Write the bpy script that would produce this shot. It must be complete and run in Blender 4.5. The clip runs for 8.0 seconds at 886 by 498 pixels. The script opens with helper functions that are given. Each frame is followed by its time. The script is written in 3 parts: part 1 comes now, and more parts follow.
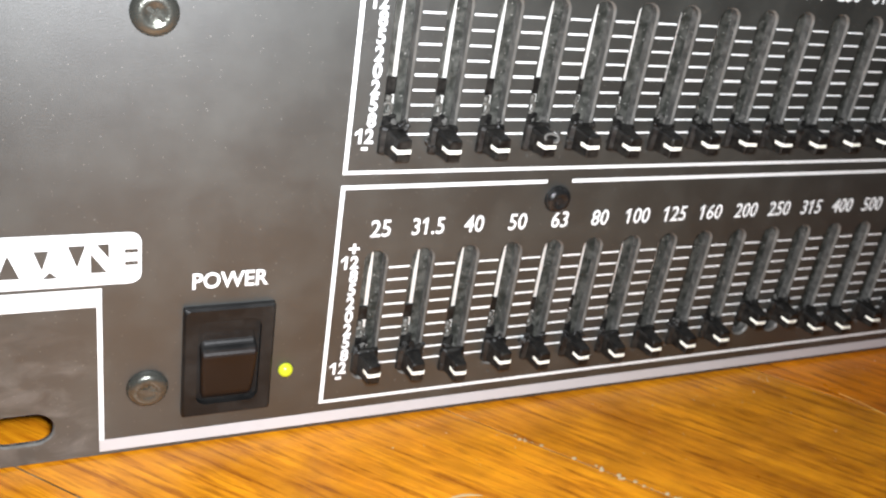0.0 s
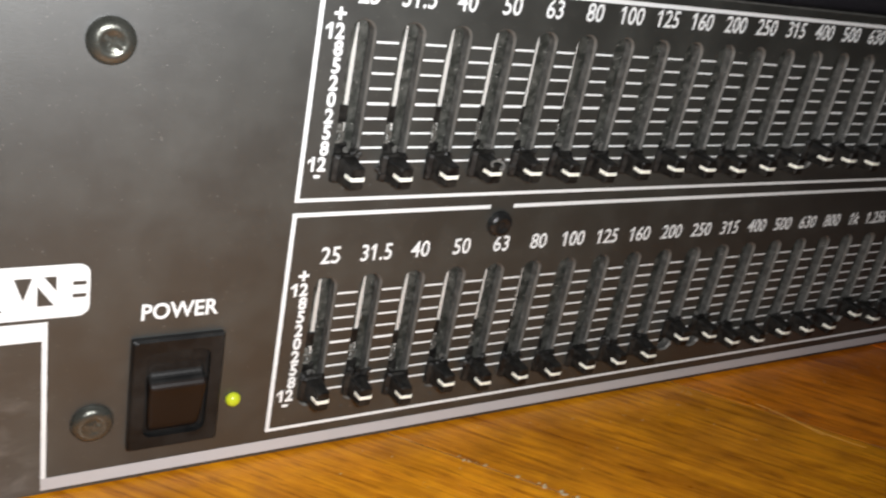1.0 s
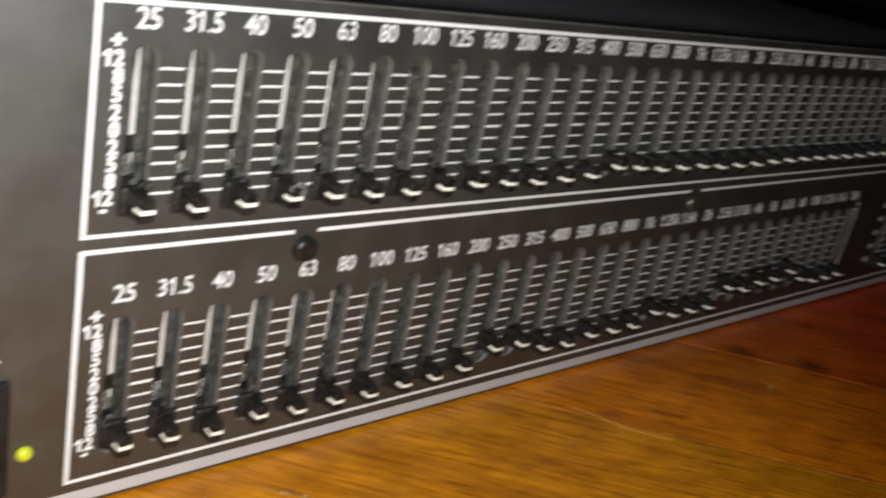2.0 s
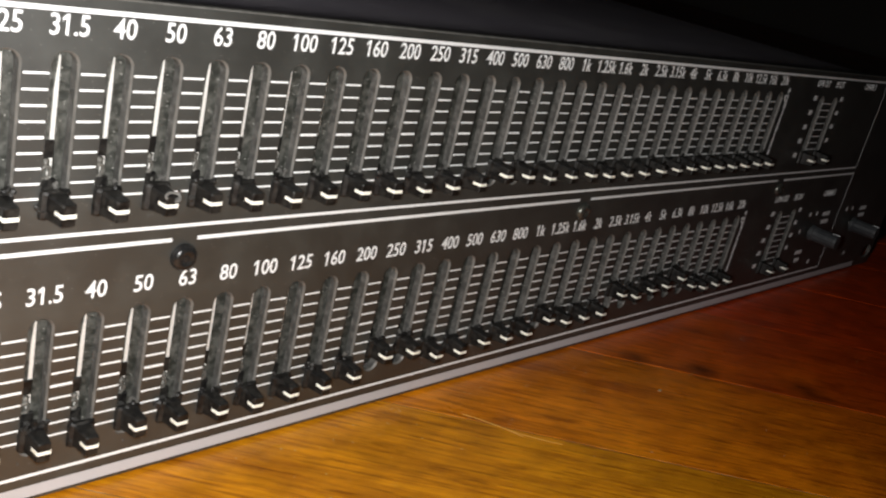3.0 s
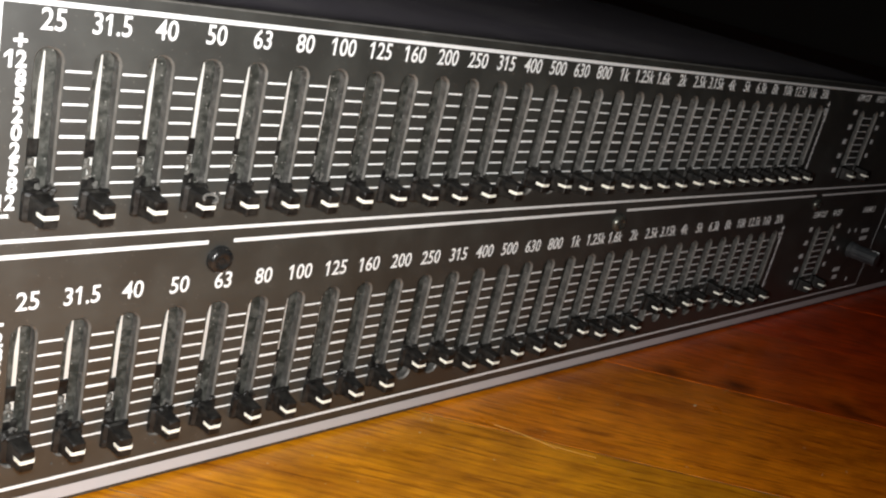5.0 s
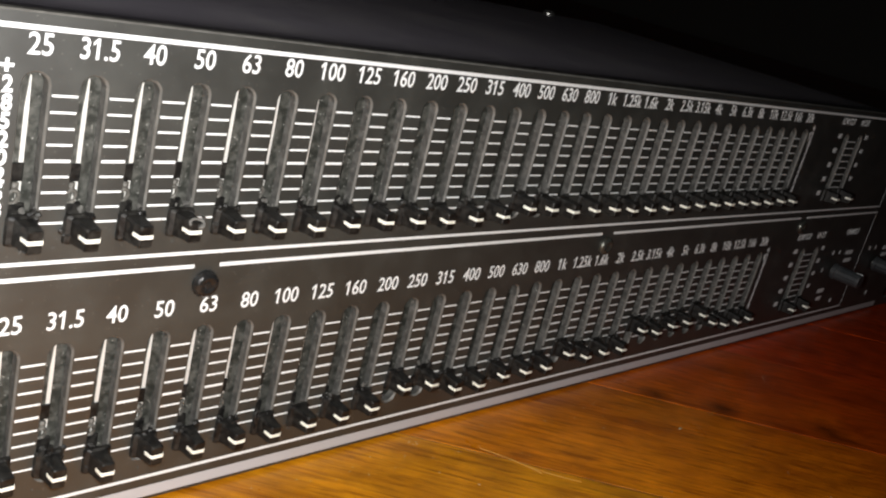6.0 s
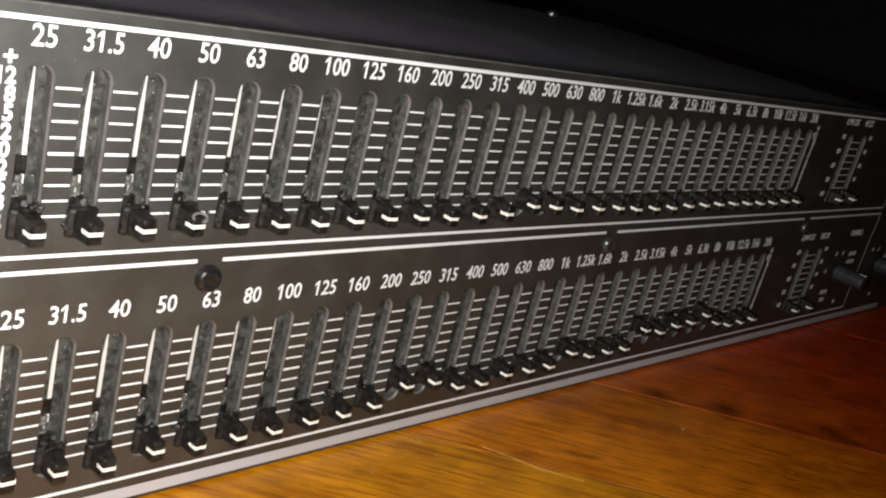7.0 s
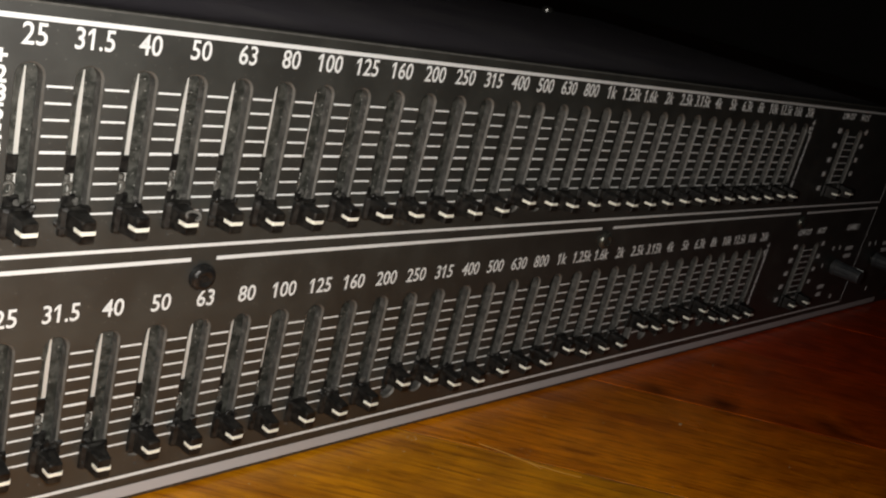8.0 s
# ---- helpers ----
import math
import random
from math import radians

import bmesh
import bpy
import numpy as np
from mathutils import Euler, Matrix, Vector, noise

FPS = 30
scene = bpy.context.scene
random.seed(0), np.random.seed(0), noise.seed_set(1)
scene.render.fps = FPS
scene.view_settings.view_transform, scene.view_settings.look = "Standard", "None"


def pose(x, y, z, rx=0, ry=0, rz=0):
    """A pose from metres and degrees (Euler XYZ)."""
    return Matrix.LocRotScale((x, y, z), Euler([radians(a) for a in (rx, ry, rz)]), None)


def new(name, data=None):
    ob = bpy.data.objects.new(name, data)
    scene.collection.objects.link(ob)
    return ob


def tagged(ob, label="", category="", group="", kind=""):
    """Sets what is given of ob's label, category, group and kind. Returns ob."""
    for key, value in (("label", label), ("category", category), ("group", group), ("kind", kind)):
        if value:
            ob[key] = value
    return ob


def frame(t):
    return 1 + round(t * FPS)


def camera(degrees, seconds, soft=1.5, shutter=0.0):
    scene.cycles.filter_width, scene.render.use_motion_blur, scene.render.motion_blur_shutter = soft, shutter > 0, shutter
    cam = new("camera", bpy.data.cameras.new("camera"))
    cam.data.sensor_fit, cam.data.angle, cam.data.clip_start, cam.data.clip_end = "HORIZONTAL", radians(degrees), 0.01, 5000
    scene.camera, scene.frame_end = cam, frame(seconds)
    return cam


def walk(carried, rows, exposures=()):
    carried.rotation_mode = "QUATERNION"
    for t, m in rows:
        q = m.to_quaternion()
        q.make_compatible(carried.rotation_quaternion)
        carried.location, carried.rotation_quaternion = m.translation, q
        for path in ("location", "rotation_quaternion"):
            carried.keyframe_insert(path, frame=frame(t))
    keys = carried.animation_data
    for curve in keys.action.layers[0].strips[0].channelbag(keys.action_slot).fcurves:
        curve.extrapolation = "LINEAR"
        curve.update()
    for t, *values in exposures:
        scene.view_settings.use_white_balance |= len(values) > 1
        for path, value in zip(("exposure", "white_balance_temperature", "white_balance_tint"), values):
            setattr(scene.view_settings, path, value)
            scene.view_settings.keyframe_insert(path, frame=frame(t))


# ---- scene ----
cam = camera(49.95, 8.0, soft=2.1, shutter=0.8)
PATH = [
    (0.0, pose(-0.04877, -0.13432, 0.11061, 63.368, -8.272, -22.896)),
    (0.3, pose(-0.05208, -0.13312, 0.11322, 62.325, -8.059, -24.509)),
    (0.5, pose(-0.05295, -0.13466, 0.11210, 63.160, -8.095, -25.480)),
    (0.7, pose(-0.05793, -0.13064, 0.11357, 64.241, -9.439, -27.800)),
    (1.0, pose(-0.05918, -0.13055, 0.11136, 65.362, -10.536, -29.496)),
    (1.2, pose(-0.06035, -0.13128, 0.11023, 66.414, -11.468, -31.162)),
    (1.5, pose(-0.06016, -0.12879, 0.10998, 67.236, -12.903, -34.560)),
    (1.7, pose(-0.05701, -0.12940, 0.11187, 67.075, -12.583, -36.493)),
    (2.0, pose(-0.05444, -0.13032, 0.11336, 68.098, -11.664, -40.386)),
    (2.2, pose(-0.05380, -0.13194, 0.11464, 68.798, -11.796, -42.217)),
    (3.3, pose(-0.04942, -0.13638, 0.11240, 70.059, -13.055, -45.304)),
    (3.5, pose(-0.04995, -0.13546, 0.11047, 70.190, -12.777, -45.011)),
    (3.8, pose(-0.05118, -0.13435, 0.11404, 70.325, -13.520, -44.237)),
    (4.0, pose(-0.05154, -0.13394, 0.11418, 70.398, -13.725, -44.103)),
    (4.2, pose(-0.04940, -0.13556, 0.11197, 70.564, -12.856, -43.984)),
    (4.5, pose(-0.05179, -0.13470, 0.11088, 70.555, -12.996, -43.313)),
    (4.7, pose(-0.05068, -0.13524, 0.11107, 70.474, -13.074, -43.134)),
    (5.8, pose(-0.04979, -0.13407, 0.11251, 71.287, -13.394, -43.848)),
    (6.0, pose(-0.04990, -0.13361, 0.11331, 71.455, -13.826, -43.884)),
    (6.5, pose(-0.04942, -0.13378, 0.11226, 71.506, -13.930, -43.985)),
    (7.0, pose(-0.04977, -0.13317, 0.11194, 71.544, -14.040, -43.739)),
    (7.5, pose(-0.04921, -0.13338, 0.11220, 71.612, -14.099, -43.984)),
    (8.0, pose(-0.04901, -0.13329, 0.11186, 71.438, -13.730, -43.981)),
]
EXPOSURES = [(0.0, 0.24, 6050, 10), (0.5, -0.27, 6150, 10), (1.0, -0.52, 6300, 10), (1.5, -0.54, 6450, 10), (2.0, -0.35, 6450, 10), (2.7, -0.1, 6500, 10), (3.5, 0.0, 6500, 10), (7.7, 0.0, 6500, 10), (7.9, -0.5, 6650, 10), (8.0, -0.82, 6900, 10)]
walk(cam, PATH, EXPOSURES)

# ---- light: one small hand-held light close to the lens, in a dark room ----
world = bpy.data.worlds.new("dark_room")
scene.world = world
world.use_nodes = True
world.node_tree.nodes["Background"].inputs[0].default_value = (0.6, 0.7, 1.0, 1)
world.node_tree.nodes["Background"].inputs[1].default_value = 0.002

U = 0.0088          # slider spacing in metres
BASE = 7.76         # height of the plan's zero line over the floor, in spacings


def at(x, y, z):
    """Place in metres from the plan's spacings: x along the panel, y behind it, z from the plan's zero line."""
    return Vector((x * U, y * U, (z + BASE) * U))


LAMP = (-4.5, -13.3, 4.2)
lamp = new("phone_light", bpy.data.lights.new("phone_light", "SPOT"))
lamp.data.energy = 1.95
lamp.data.spot_size, lamp.data.spot_blend = radians(165), 1.0
lamp.data.color = (1.0, 0.985, 0.965)
lamp.data.shadow_soft_size = 0.006
lamp.location = at(*LAMP)
lamp.rotation_euler = (at(4, 0, -3) - lamp.location).to_track_quat("-Z", "Y").to_euler()


# ---- materials ----
def material(name, color, rough=0.5, metal=0.0, spec=0.5):
    m = bpy.data.materials.new(name)
    m.use_nodes = True
    b = m.node_tree.nodes["Principled BSDF"]
    b.inputs["Base Color"].default_value = (*color, 1)
    b.inputs["Roughness"].default_value = rough
    b.inputs["Metallic"].default_value = metal
    b.inputs["Specular IOR Level"].default_value = spec
    return m


def node(m, kind, **values):
    n = m.node_tree.nodes.new(kind)
    for key, value in values.items():
        n.inputs[key.replace("_", " ")].default_value = value
    return n


def link(m, a, b):
    m.node_tree.links.new(a, b)


def noise_of(m, scale, detail=4.0, rough=0.6, stretch=(1, 1, 1), turn=(0, 0, 0)):
    c = m.node_tree.nodes.new("ShaderNodeNewGeometry")
    p = m.node_tree.nodes.new("ShaderNodeMapping")
    p.inputs["Scale"].default_value = stretch
    p.inputs["Rotation"].default_value = turn
    link(m, c.outputs["Position"], p.inputs["Vector"])
    n = node(m, "ShaderNodeTexNoise", Scale=scale, Detail=detail, Roughness=rough)
    link(m, p.outputs["Vector"], n.inputs["Vector"])
    return n


def ramp(m, fac, stops):
    r = m.node_tree.nodes.new("ShaderNodeValToRGB")
    while len(r.color_ramp.elements) < len(stops):
        r.color_ramp.elements.new(0.5)
    for e, (pos, col) in zip(r.color_ramp.elements, stops):
        e.position = pos
        e.color = (*col, 1) if isinstance(col, tuple) else (col, col, col, 1)
    link(m, fac, r.inputs["Fac"])
    return r


def mix(m, fac, a, b, blend="MIX"):
    n = m.node_tree.nodes.new("ShaderNodeMix")
    n.data_type, n.blend_type = "RGBA", blend
    for socket, value in ((n.inputs[0], fac), (n.inputs[6], a), (n.inputs[7], b)):
        if isinstance(value, bpy.types.NodeSocket):
            link(m, value, socket)
        elif isinstance(value, tuple):
            socket.default_value = (*value, 1)
        else:
            socket.default_value = value
    return n.outputs[2]


def bump(m, height, strength, distance):
    n = node(m, "ShaderNodeBump", Strength=strength, Distance=distance)
    link(m, height, n.inputs["Height"])
    link(m, n.outputs["Normal"], m.node_tree.nodes["Principled BSDF"].inputs["Normal"])


def shaded(name, color, dust, rough=(0.4, 0.6), metal=0.0, amount=0.25, coarse=60.0, fine=1500.0, relief=0.15, spec=0.5):
    """A surface with dust in soft patches and specks, and a fine grain."""
    m = material(name, color, rough[0], metal, spec)
    b = m.node_tree.nodes["Principled BSDF"]
    big = noise_of(m, coarse, 5.0, 0.65)
    small = noise_of(m, fine, 3.0, 0.7)
    patches = ramp(m, big.outputs["Fac"], [(0.42, 0.0), (0.75, amount)])
    specks = ramp(m, small.outputs["Fac"], [(0.62, 0.0), (0.75, amount)])
    both = mix(m, 1.0, patches.outputs["Color"], specks.outputs["Color"], "ADD")
    link(m, mix(m, both, color, dust), b.inputs["Base Color"])
    r = ramp(m, big.outputs["Fac"], [(0.3, rough[0]), (0.7, rough[1])])
    link(m, r.outputs["Color"], b.inputs["Roughness"])
    bump(m, small.outputs["Fac"], relief, 0.0002)
    return m


PANEL = shaded("charcoal_panel_paint", (0.0192, 0.0207, 0.0183), (0.091, 0.097, 0.086), (0.47, 0.53), spec=1.0, amount=0.26, coarse=70, fine=3400, relief=0.16)
PANEL.node_tree.nodes["Principled BSDF"].inputs["IOR"].default_value = 1.6


def smudged(m):
    """Pale wiped smears and rub marks on the bare end of the panel."""
    b = m.node_tree.nodes["Principled BSDF"]
    old = b.inputs["Base Color"].links[0].from_socket
    where = m.node_tree.nodes.new("ShaderNodeNewGeometry")
    split = m.node_tree.nodes.new("ShaderNodeSeparateXYZ")
    link(m, where.outputs["Position"], split.inputs[0])
    left = node(m, "ShaderNodeMapRange")
    link(m, split.outputs["X"], left.inputs["Value"])
    for key, value in (("From Min", -0.036), ("From Max", -0.042)):
        left.inputs[key].default_value = value
    low = node(m, "ShaderNodeMapRange")
    link(m, split.outputs["Z"], low.inputs["Value"])
    for key, value in (("From Min", 0.034), ("From Max", 0.012)):
        low.inputs[key].default_value = value
    smear = noise_of(m, 120.0, 6.0, 0.6, (1.0, 1.0, 2.2), (0, 0.5, 0))
    smear.inputs["Distortion"].default_value = 0.5
    marks = ramp(m, smear.outputs["Fac"], [(0.45, 0.05), (0.72, 0.6)])
    area = mix(m, 1.0, left.outputs[0], low.outputs[0], "MULTIPLY")
    fac = mix(m, 1.0, marks.outputs["Color"], area, "MULTIPLY")
    link(m, mix(m, fac, old, (0.17, 0.165, 0.155)), b.inputs["Base Color"])


smudged(PANEL)


def specked(m, scale, size, color, start=0.52):
    """Sparse pale specks of dust and chips."""
    b = m.node_tree.nodes["Principled BSDF"]
    old = b.inputs["Base Color"].links[0].from_socket
    where = m.node_tree.nodes.new("ShaderNodeNewGeometry")
    cells = node(m, "ShaderNodeTexVoronoi", Scale=scale)
    link(m, where.outputs["Position"], cells.inputs["Vector"])
    dots = ramp(m, cells.outputs["Distance"], [(size * 0.5, 1.0), (size, 0.0)])
    few = ramp(m, noise_of(m, scale * 0.4, 1.0).outputs["Fac"], [(start, 0.0), (start + 0.08, 0.8)])
    fac = mix(m, 1.0, dots.outputs["Color"], few.outputs["Color"], "MULTIPLY")
    link(m, mix(m, fac, old, color), b.inputs["Base Color"])


specked(PANEL, 420.0, 0.065, (0.18, 0.175, 0.16), 0.51)
specked(PANEL, 1100.0, 0.11, (0.22, 0.21, 0.185), 0.45)
WALL = shaded("dusty_slot_wall", (0.05, 0.049, 0.045), (0.30, 0.29, 0.27), (0.5, 0.75), amount=0.36, coarse=650, fine=3600, relief=0.5)
FADER = shaded("dusty_fader_body", (0.022, 0.023, 0.019), (0.27, 0.265, 0.235), (0.35, 0.7), amount=0.34, coarse=620, fine=3800, relief=0.5)
STRIP = shaded("bright_fader_track", (0.78, 0.77, 0.73), (0.55, 0.53, 0.50), (0.3, 0.4), metal=0.25, amount=0.2, coarse=300, fine=2000, relief=0.05)
BLACK = shaded("black_knob_plastic", (0.0045, 0.0042, 0.004), (0.15, 0.138, 0.115), (0.34, 0.6), amount=0.16, coarse=800, fine=3000, relief=0.3, spec=0.35)
SWITCH = shaded("black_switch_plastic", (0.005, 0.005, 0.005), (0.06, 0.056, 0.05), (0.42, 0.6), amount=0.22, coarse=150, fine=2200, relief=0.15, spec=0.3)
ROCKER = shaded("smoky_brown_rocker", (0.008, 0.0052, 0.0042), (0.04, 0.028, 0.022), (0.4, 0.52), amount=0.1, coarse=150, fine=2200, relief=0.1, spec=0.3)
FOOT_PRINT = shaded("grey_foot_print", (0.50, 0.49, 0.50), (0.36, 0.35, 0.34), (0.5, 0.6), amount=0.2, coarse=120, fine=2500, relief=0.1)
PRINT = shaded("white_silkscreen", (0.80, 0.825, 0.83), (0.60, 0.60, 0.58), (0.5, 0.6), amount=0.18, coarse=160, fine=2500, relief=0.1)
POINTER = shaded("cream_pointer_paint", (0.93, 0.925, 0.82), (0.72, 0.70, 0.58), (0.4, 0.5), amount=0.12, coarse=400, fine=2600, relief=0.1)
NICKEL = shaded("tarnished_nickel", (0.30, 0.295, 0.28), (0.07, 0.065, 0.06), (0.22, 0.38), metal=0.85, amount=0.6, coarse=420, fine=2500, relief=0.25)
SCREW = shaded("dull_screw_steel", (0.12, 0.122, 0.106), (0.02, 0.0195, 0.017), (0.2, 0.34), metal=0.7, amount=0.5, coarse=420, fine=2500, relief=0.25)
BLACK_OXIDE = shaded("black_oxide_steel", (0.018, 0.018, 0.018), (0.05, 0.047, 0.043), (0.16, 0.32), metal=0.35, amount=0.4, coarse=500, fine=2500, relief=0.3)
COVER = shaded("dusty_grey_cover", (0.40, 0.37, 0.43), (0.55, 0.52, 0.52), (0.4, 0.65), amount=0.55, coarse=30, fine=1300, relief=0.4)
# paler than the panel, standing for edges catching the light; specks are dust
EDGE = shaded("lit_paint_edge", (0.115, 0.110, 0.100), (0.24, 0.23, 0.21), (0.4, 0.6), amount=0.5, coarse=300, fine=2000, relief=0.2)
KNOB = shaded("slate_grey_knob", (0.034, 0.038, 0.042), (0.12, 0.12, 0.12), (0.4, 0.55), amount=0.35, coarse=200, fine=1800, relief=0.2)
specked(FADER, 1400.0, 0.2, (0.5, 0.49, 0.45), 0.49)
specked(WALL, 1500.0, 0.2, (0.42, 0.42, 0.39), 0.5)
CLIP = shaded("dusty_clip_plastic", (0.085, 0.08, 0.07), (0.27, 0.255, 0.225), (0.35, 0.6), amount=0.6, coarse=1300, fine=4200, relief=0.5)
DUST = shaded("dull_dust", (0.075, 0.072, 0.066), (0.15, 0.145, 0.13), (0.85, 0.95), amount=0.5, coarse=900, fine=4000, relief=0.7)
LINT = shaded("grey_lint", (0.12, 0.115, 0.105), (0.22, 0.21, 0.195), (0.8, 0.95), amount=0.5, coarse=900, fine=4000, relief=0.6)
WALLS = shaded("plain_room_paint", (0.35, 0.33, 0.30), (0.42, 0.40, 0.36), (0.7, 0.9), amount=0.3, coarse=2, fine=200, relief=0.1)
UNDER = shaded("dusty_dark_joint", (0.05, 0.026, 0.010), (0.40, 0.31, 0.19), (0.8, 0.9), amount=0.9, coarse=120, fine=900, relief=0.3)

LED = material("yellow_green_led", (0.45, 0.5, 0.02), 0.3)
LED.node_tree.nodes["Principled BSDF"].inputs["Emission Color"].default_value = (0.75, 0.85, 0.03, 1)
LED.node_tree.nodes["Principled BSDF"].inputs["Emission Strength"].default_value = 0.14


# dark knots in the boards: x, y and size in spacings
KNOTS = ((24.05, -3.04, 0.75), (26.9, -5.9, 0.9), (22.3, -1.5, 0.6))


def oak(name, tint, far):
    """Amber varnished strip flooring: grain along local x, each board with a tone of its own."""
    m = material(name, (0.4, 0.15, 0.03), 0.3)
    b = m.node_tree.nodes["Principled BSDF"]
    info = m.node_tree.nodes.new("ShaderNodeObjectInfo")
    c = m.node_tree.nodes.new("ShaderNodeTexCoord")
    shift = m.node_tree.nodes.new("ShaderNodeVectorMath")
    shift.operation = "MULTIPLY_ADD"
    link(m, info.outputs["Random"], shift.inputs[0])
    shift.inputs[1].default_value = (7.0, 3.0, 5.0)
    link(m, c.outputs["Object"], shift.inputs[2])
    p = m.node_tree.nodes.new("ShaderNodeMapping")
    p.inputs["Scale"].default_value = (1.0, 15.0, 15.0)
    link(m, shift.outputs[0], p.inputs["Vector"])
    grain = node(m, "ShaderNodeTexNoise", Scale=46.0, Detail=8.0, Roughness=0.68, Distortion=0.35)
    link(m, p.outputs["Vector"], grain.inputs["Vector"])
    p2 = m.node_tree.nodes.new("ShaderNodeMapping")
    p2.inputs["Scale"].default_value = (1.0, 4.5, 4.5)
    link(m, shift.outputs[0], p2.inputs["Vector"])
    band = node(m, "ShaderNodeTexNoise", Scale=13.0, Detail=4.0, Roughness=0.55, Distortion=0.8)
    link(m, p2.outputs["Vector"], band.inputs["Vector"])
    p3 = m.node_tree.nodes.new("ShaderNodeMapping")
    p3.inputs["Scale"].default_value = (1.0, 12.0, 12.0)
    link(m, shift.outputs[0], p3.inputs["Vector"])
    pores = node(m, "ShaderNodeTexNoise", Scale=70.0, Detail=5.0, Roughness=0.62, Distortion=0.25)
    link(m, p3.outputs["Vector"], pores.inputs["Vector"])
    base = ramp(m, grain.outputs["Fac"], [(0.28, (0.29, 0.10, 0.004)), (0.45, (0.44, 0.180, 0.008)), (0.58, (0.52, 0.232, 0.010)), (0.78, (0.58, 0.27, 0.014))])
    tone = ramp(m, band.outputs["Fac"], [(0.3, (0.62, 0.53, 0.46)), (0.5, (0.93, 0.89, 0.84)), (0.7, (1.1, 1.05, 1.0))])
    dark = ramp(m, pores.outputs["Fac"], [(0.36, (0.36, 0.24, 0.14)), (0.485, (1.0, 1.0, 1.0))])
    own = ramp(m, info.outputs["Random"], [(0.0, (0.82, 0.76, 0.72)), (1.0, (1.05, 1.0, 1.0))])
    col = mix(m, 1.0, base.outputs["Color"], tone.outputs["Color"], "MULTIPLY")
    col = mix(m, 0.68, col, dark.outputs["Color"], "MULTIPLY")
    mottle = ramp(m, noise_of(m, 75.0, 5.0, 0.6, (1.0, 1.6, 1.0)).outputs["Fac"], [(0.32, (0.74, 0.70, 0.66)), (0.62, (1.18, 1.16, 1.08))])
    col = mix(m, 0.8, col, mottle.outputs["Color"], "MULTIPLY")
    col = mix(m, 1.0, col, own.outputs["Color"], "MULTIPLY")
    # darker, redder tint with distance in x puts the fading light into the wood
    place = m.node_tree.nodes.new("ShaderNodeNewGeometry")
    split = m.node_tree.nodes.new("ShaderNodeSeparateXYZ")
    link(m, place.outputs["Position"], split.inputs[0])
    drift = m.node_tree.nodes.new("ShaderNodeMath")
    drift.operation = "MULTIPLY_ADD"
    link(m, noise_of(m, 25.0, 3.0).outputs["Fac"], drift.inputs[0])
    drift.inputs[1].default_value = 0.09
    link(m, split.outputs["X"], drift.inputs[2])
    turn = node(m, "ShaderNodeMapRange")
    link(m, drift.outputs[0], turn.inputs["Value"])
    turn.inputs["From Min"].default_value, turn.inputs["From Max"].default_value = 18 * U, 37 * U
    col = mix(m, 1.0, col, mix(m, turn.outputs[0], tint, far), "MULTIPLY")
    wobble = noise_of(m, 90.0, 3.0)
    for x, y, size in KNOTS:
        away = m.node_tree.nodes.new("ShaderNodeVectorMath")
        away.operation = "DISTANCE"
        link(m, place.outputs["Position"], away.inputs[0])
        away.inputs[1].default_value = (x * U, y * U, 0)
        ring = m.node_tree.nodes.new("ShaderNodeMath")
        ring.operation = "MULTIPLY_ADD"
        link(m, wobble.outputs["Fac"], ring.inputs[0])
        ring.inputs[1].default_value = size * U * 1.2
        link(m, away.outputs["Value"], ring.inputs[2])
        fade = m.node_tree.nodes.new("ShaderNodeMapRange")
        link(m, ring.outputs[0], fade.inputs["Value"])
        fade.inputs["From Min"].default_value, fade.inputs["From Max"].default_value = size * U * 0.6, size * U * 1.7
        fade.inputs["To Min"].default_value, fade.inputs["To Max"].default_value = 0.3, 1.0
        col = mix(m, 1.0, col, fade.outputs[0], "MULTIPLY")
    link(m, col, b.inputs["Base Color"])
    worn = noise_of(m, 40.0, 5.0, 0.65)
    link(m, ramp(m, worn.outputs["Fac"], [(0.3, 0.26), (0.7, 0.42)]).outputs["Color"], b.inputs["Roughness"])
    b.inputs["Coat Weight"].default_value = 0.25
    b.inputs["Specular IOR Level"].default_value = 0.3
    b.inputs["Coat Roughness"].default_value = 0.22
    bump(m, grain.outputs["Fac"], 0.25, 0.0006)
    return m


# tints redden row by row: partly board tone, partly the light falling away
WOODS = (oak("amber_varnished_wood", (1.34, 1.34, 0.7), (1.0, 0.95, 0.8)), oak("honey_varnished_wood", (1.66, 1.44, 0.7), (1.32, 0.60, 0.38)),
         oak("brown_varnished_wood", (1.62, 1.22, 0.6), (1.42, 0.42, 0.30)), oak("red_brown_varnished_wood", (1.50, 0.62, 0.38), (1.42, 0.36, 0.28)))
SCRATCH = material("pale_scratch", (0.42, 0.32, 0.19), 0.5)
RUB = material("amber_rub_mark", (0.42, 0.23, 0.045), 0.5)


# ---- building helpers ----
PLACES = {}


def thing(name, place, label, category, group="", kind=""):
    ob = new(name)
    ob.location = place
    ob.empty_display_size = 0.02
    PLACES[ob] = Vector(place)
    return tagged(ob, label, category, group, kind)


def mesh_of(name, bm, *mats, smooth=False):
    me = bpy.data.meshes.new(name)
    bm.normal_update()
    bm.to_mesh(me)
    bm.free()
    for m in mats:
        me.materials.append(m)
    for f in me.polygons:
        f.use_smooth = smooth
    return me


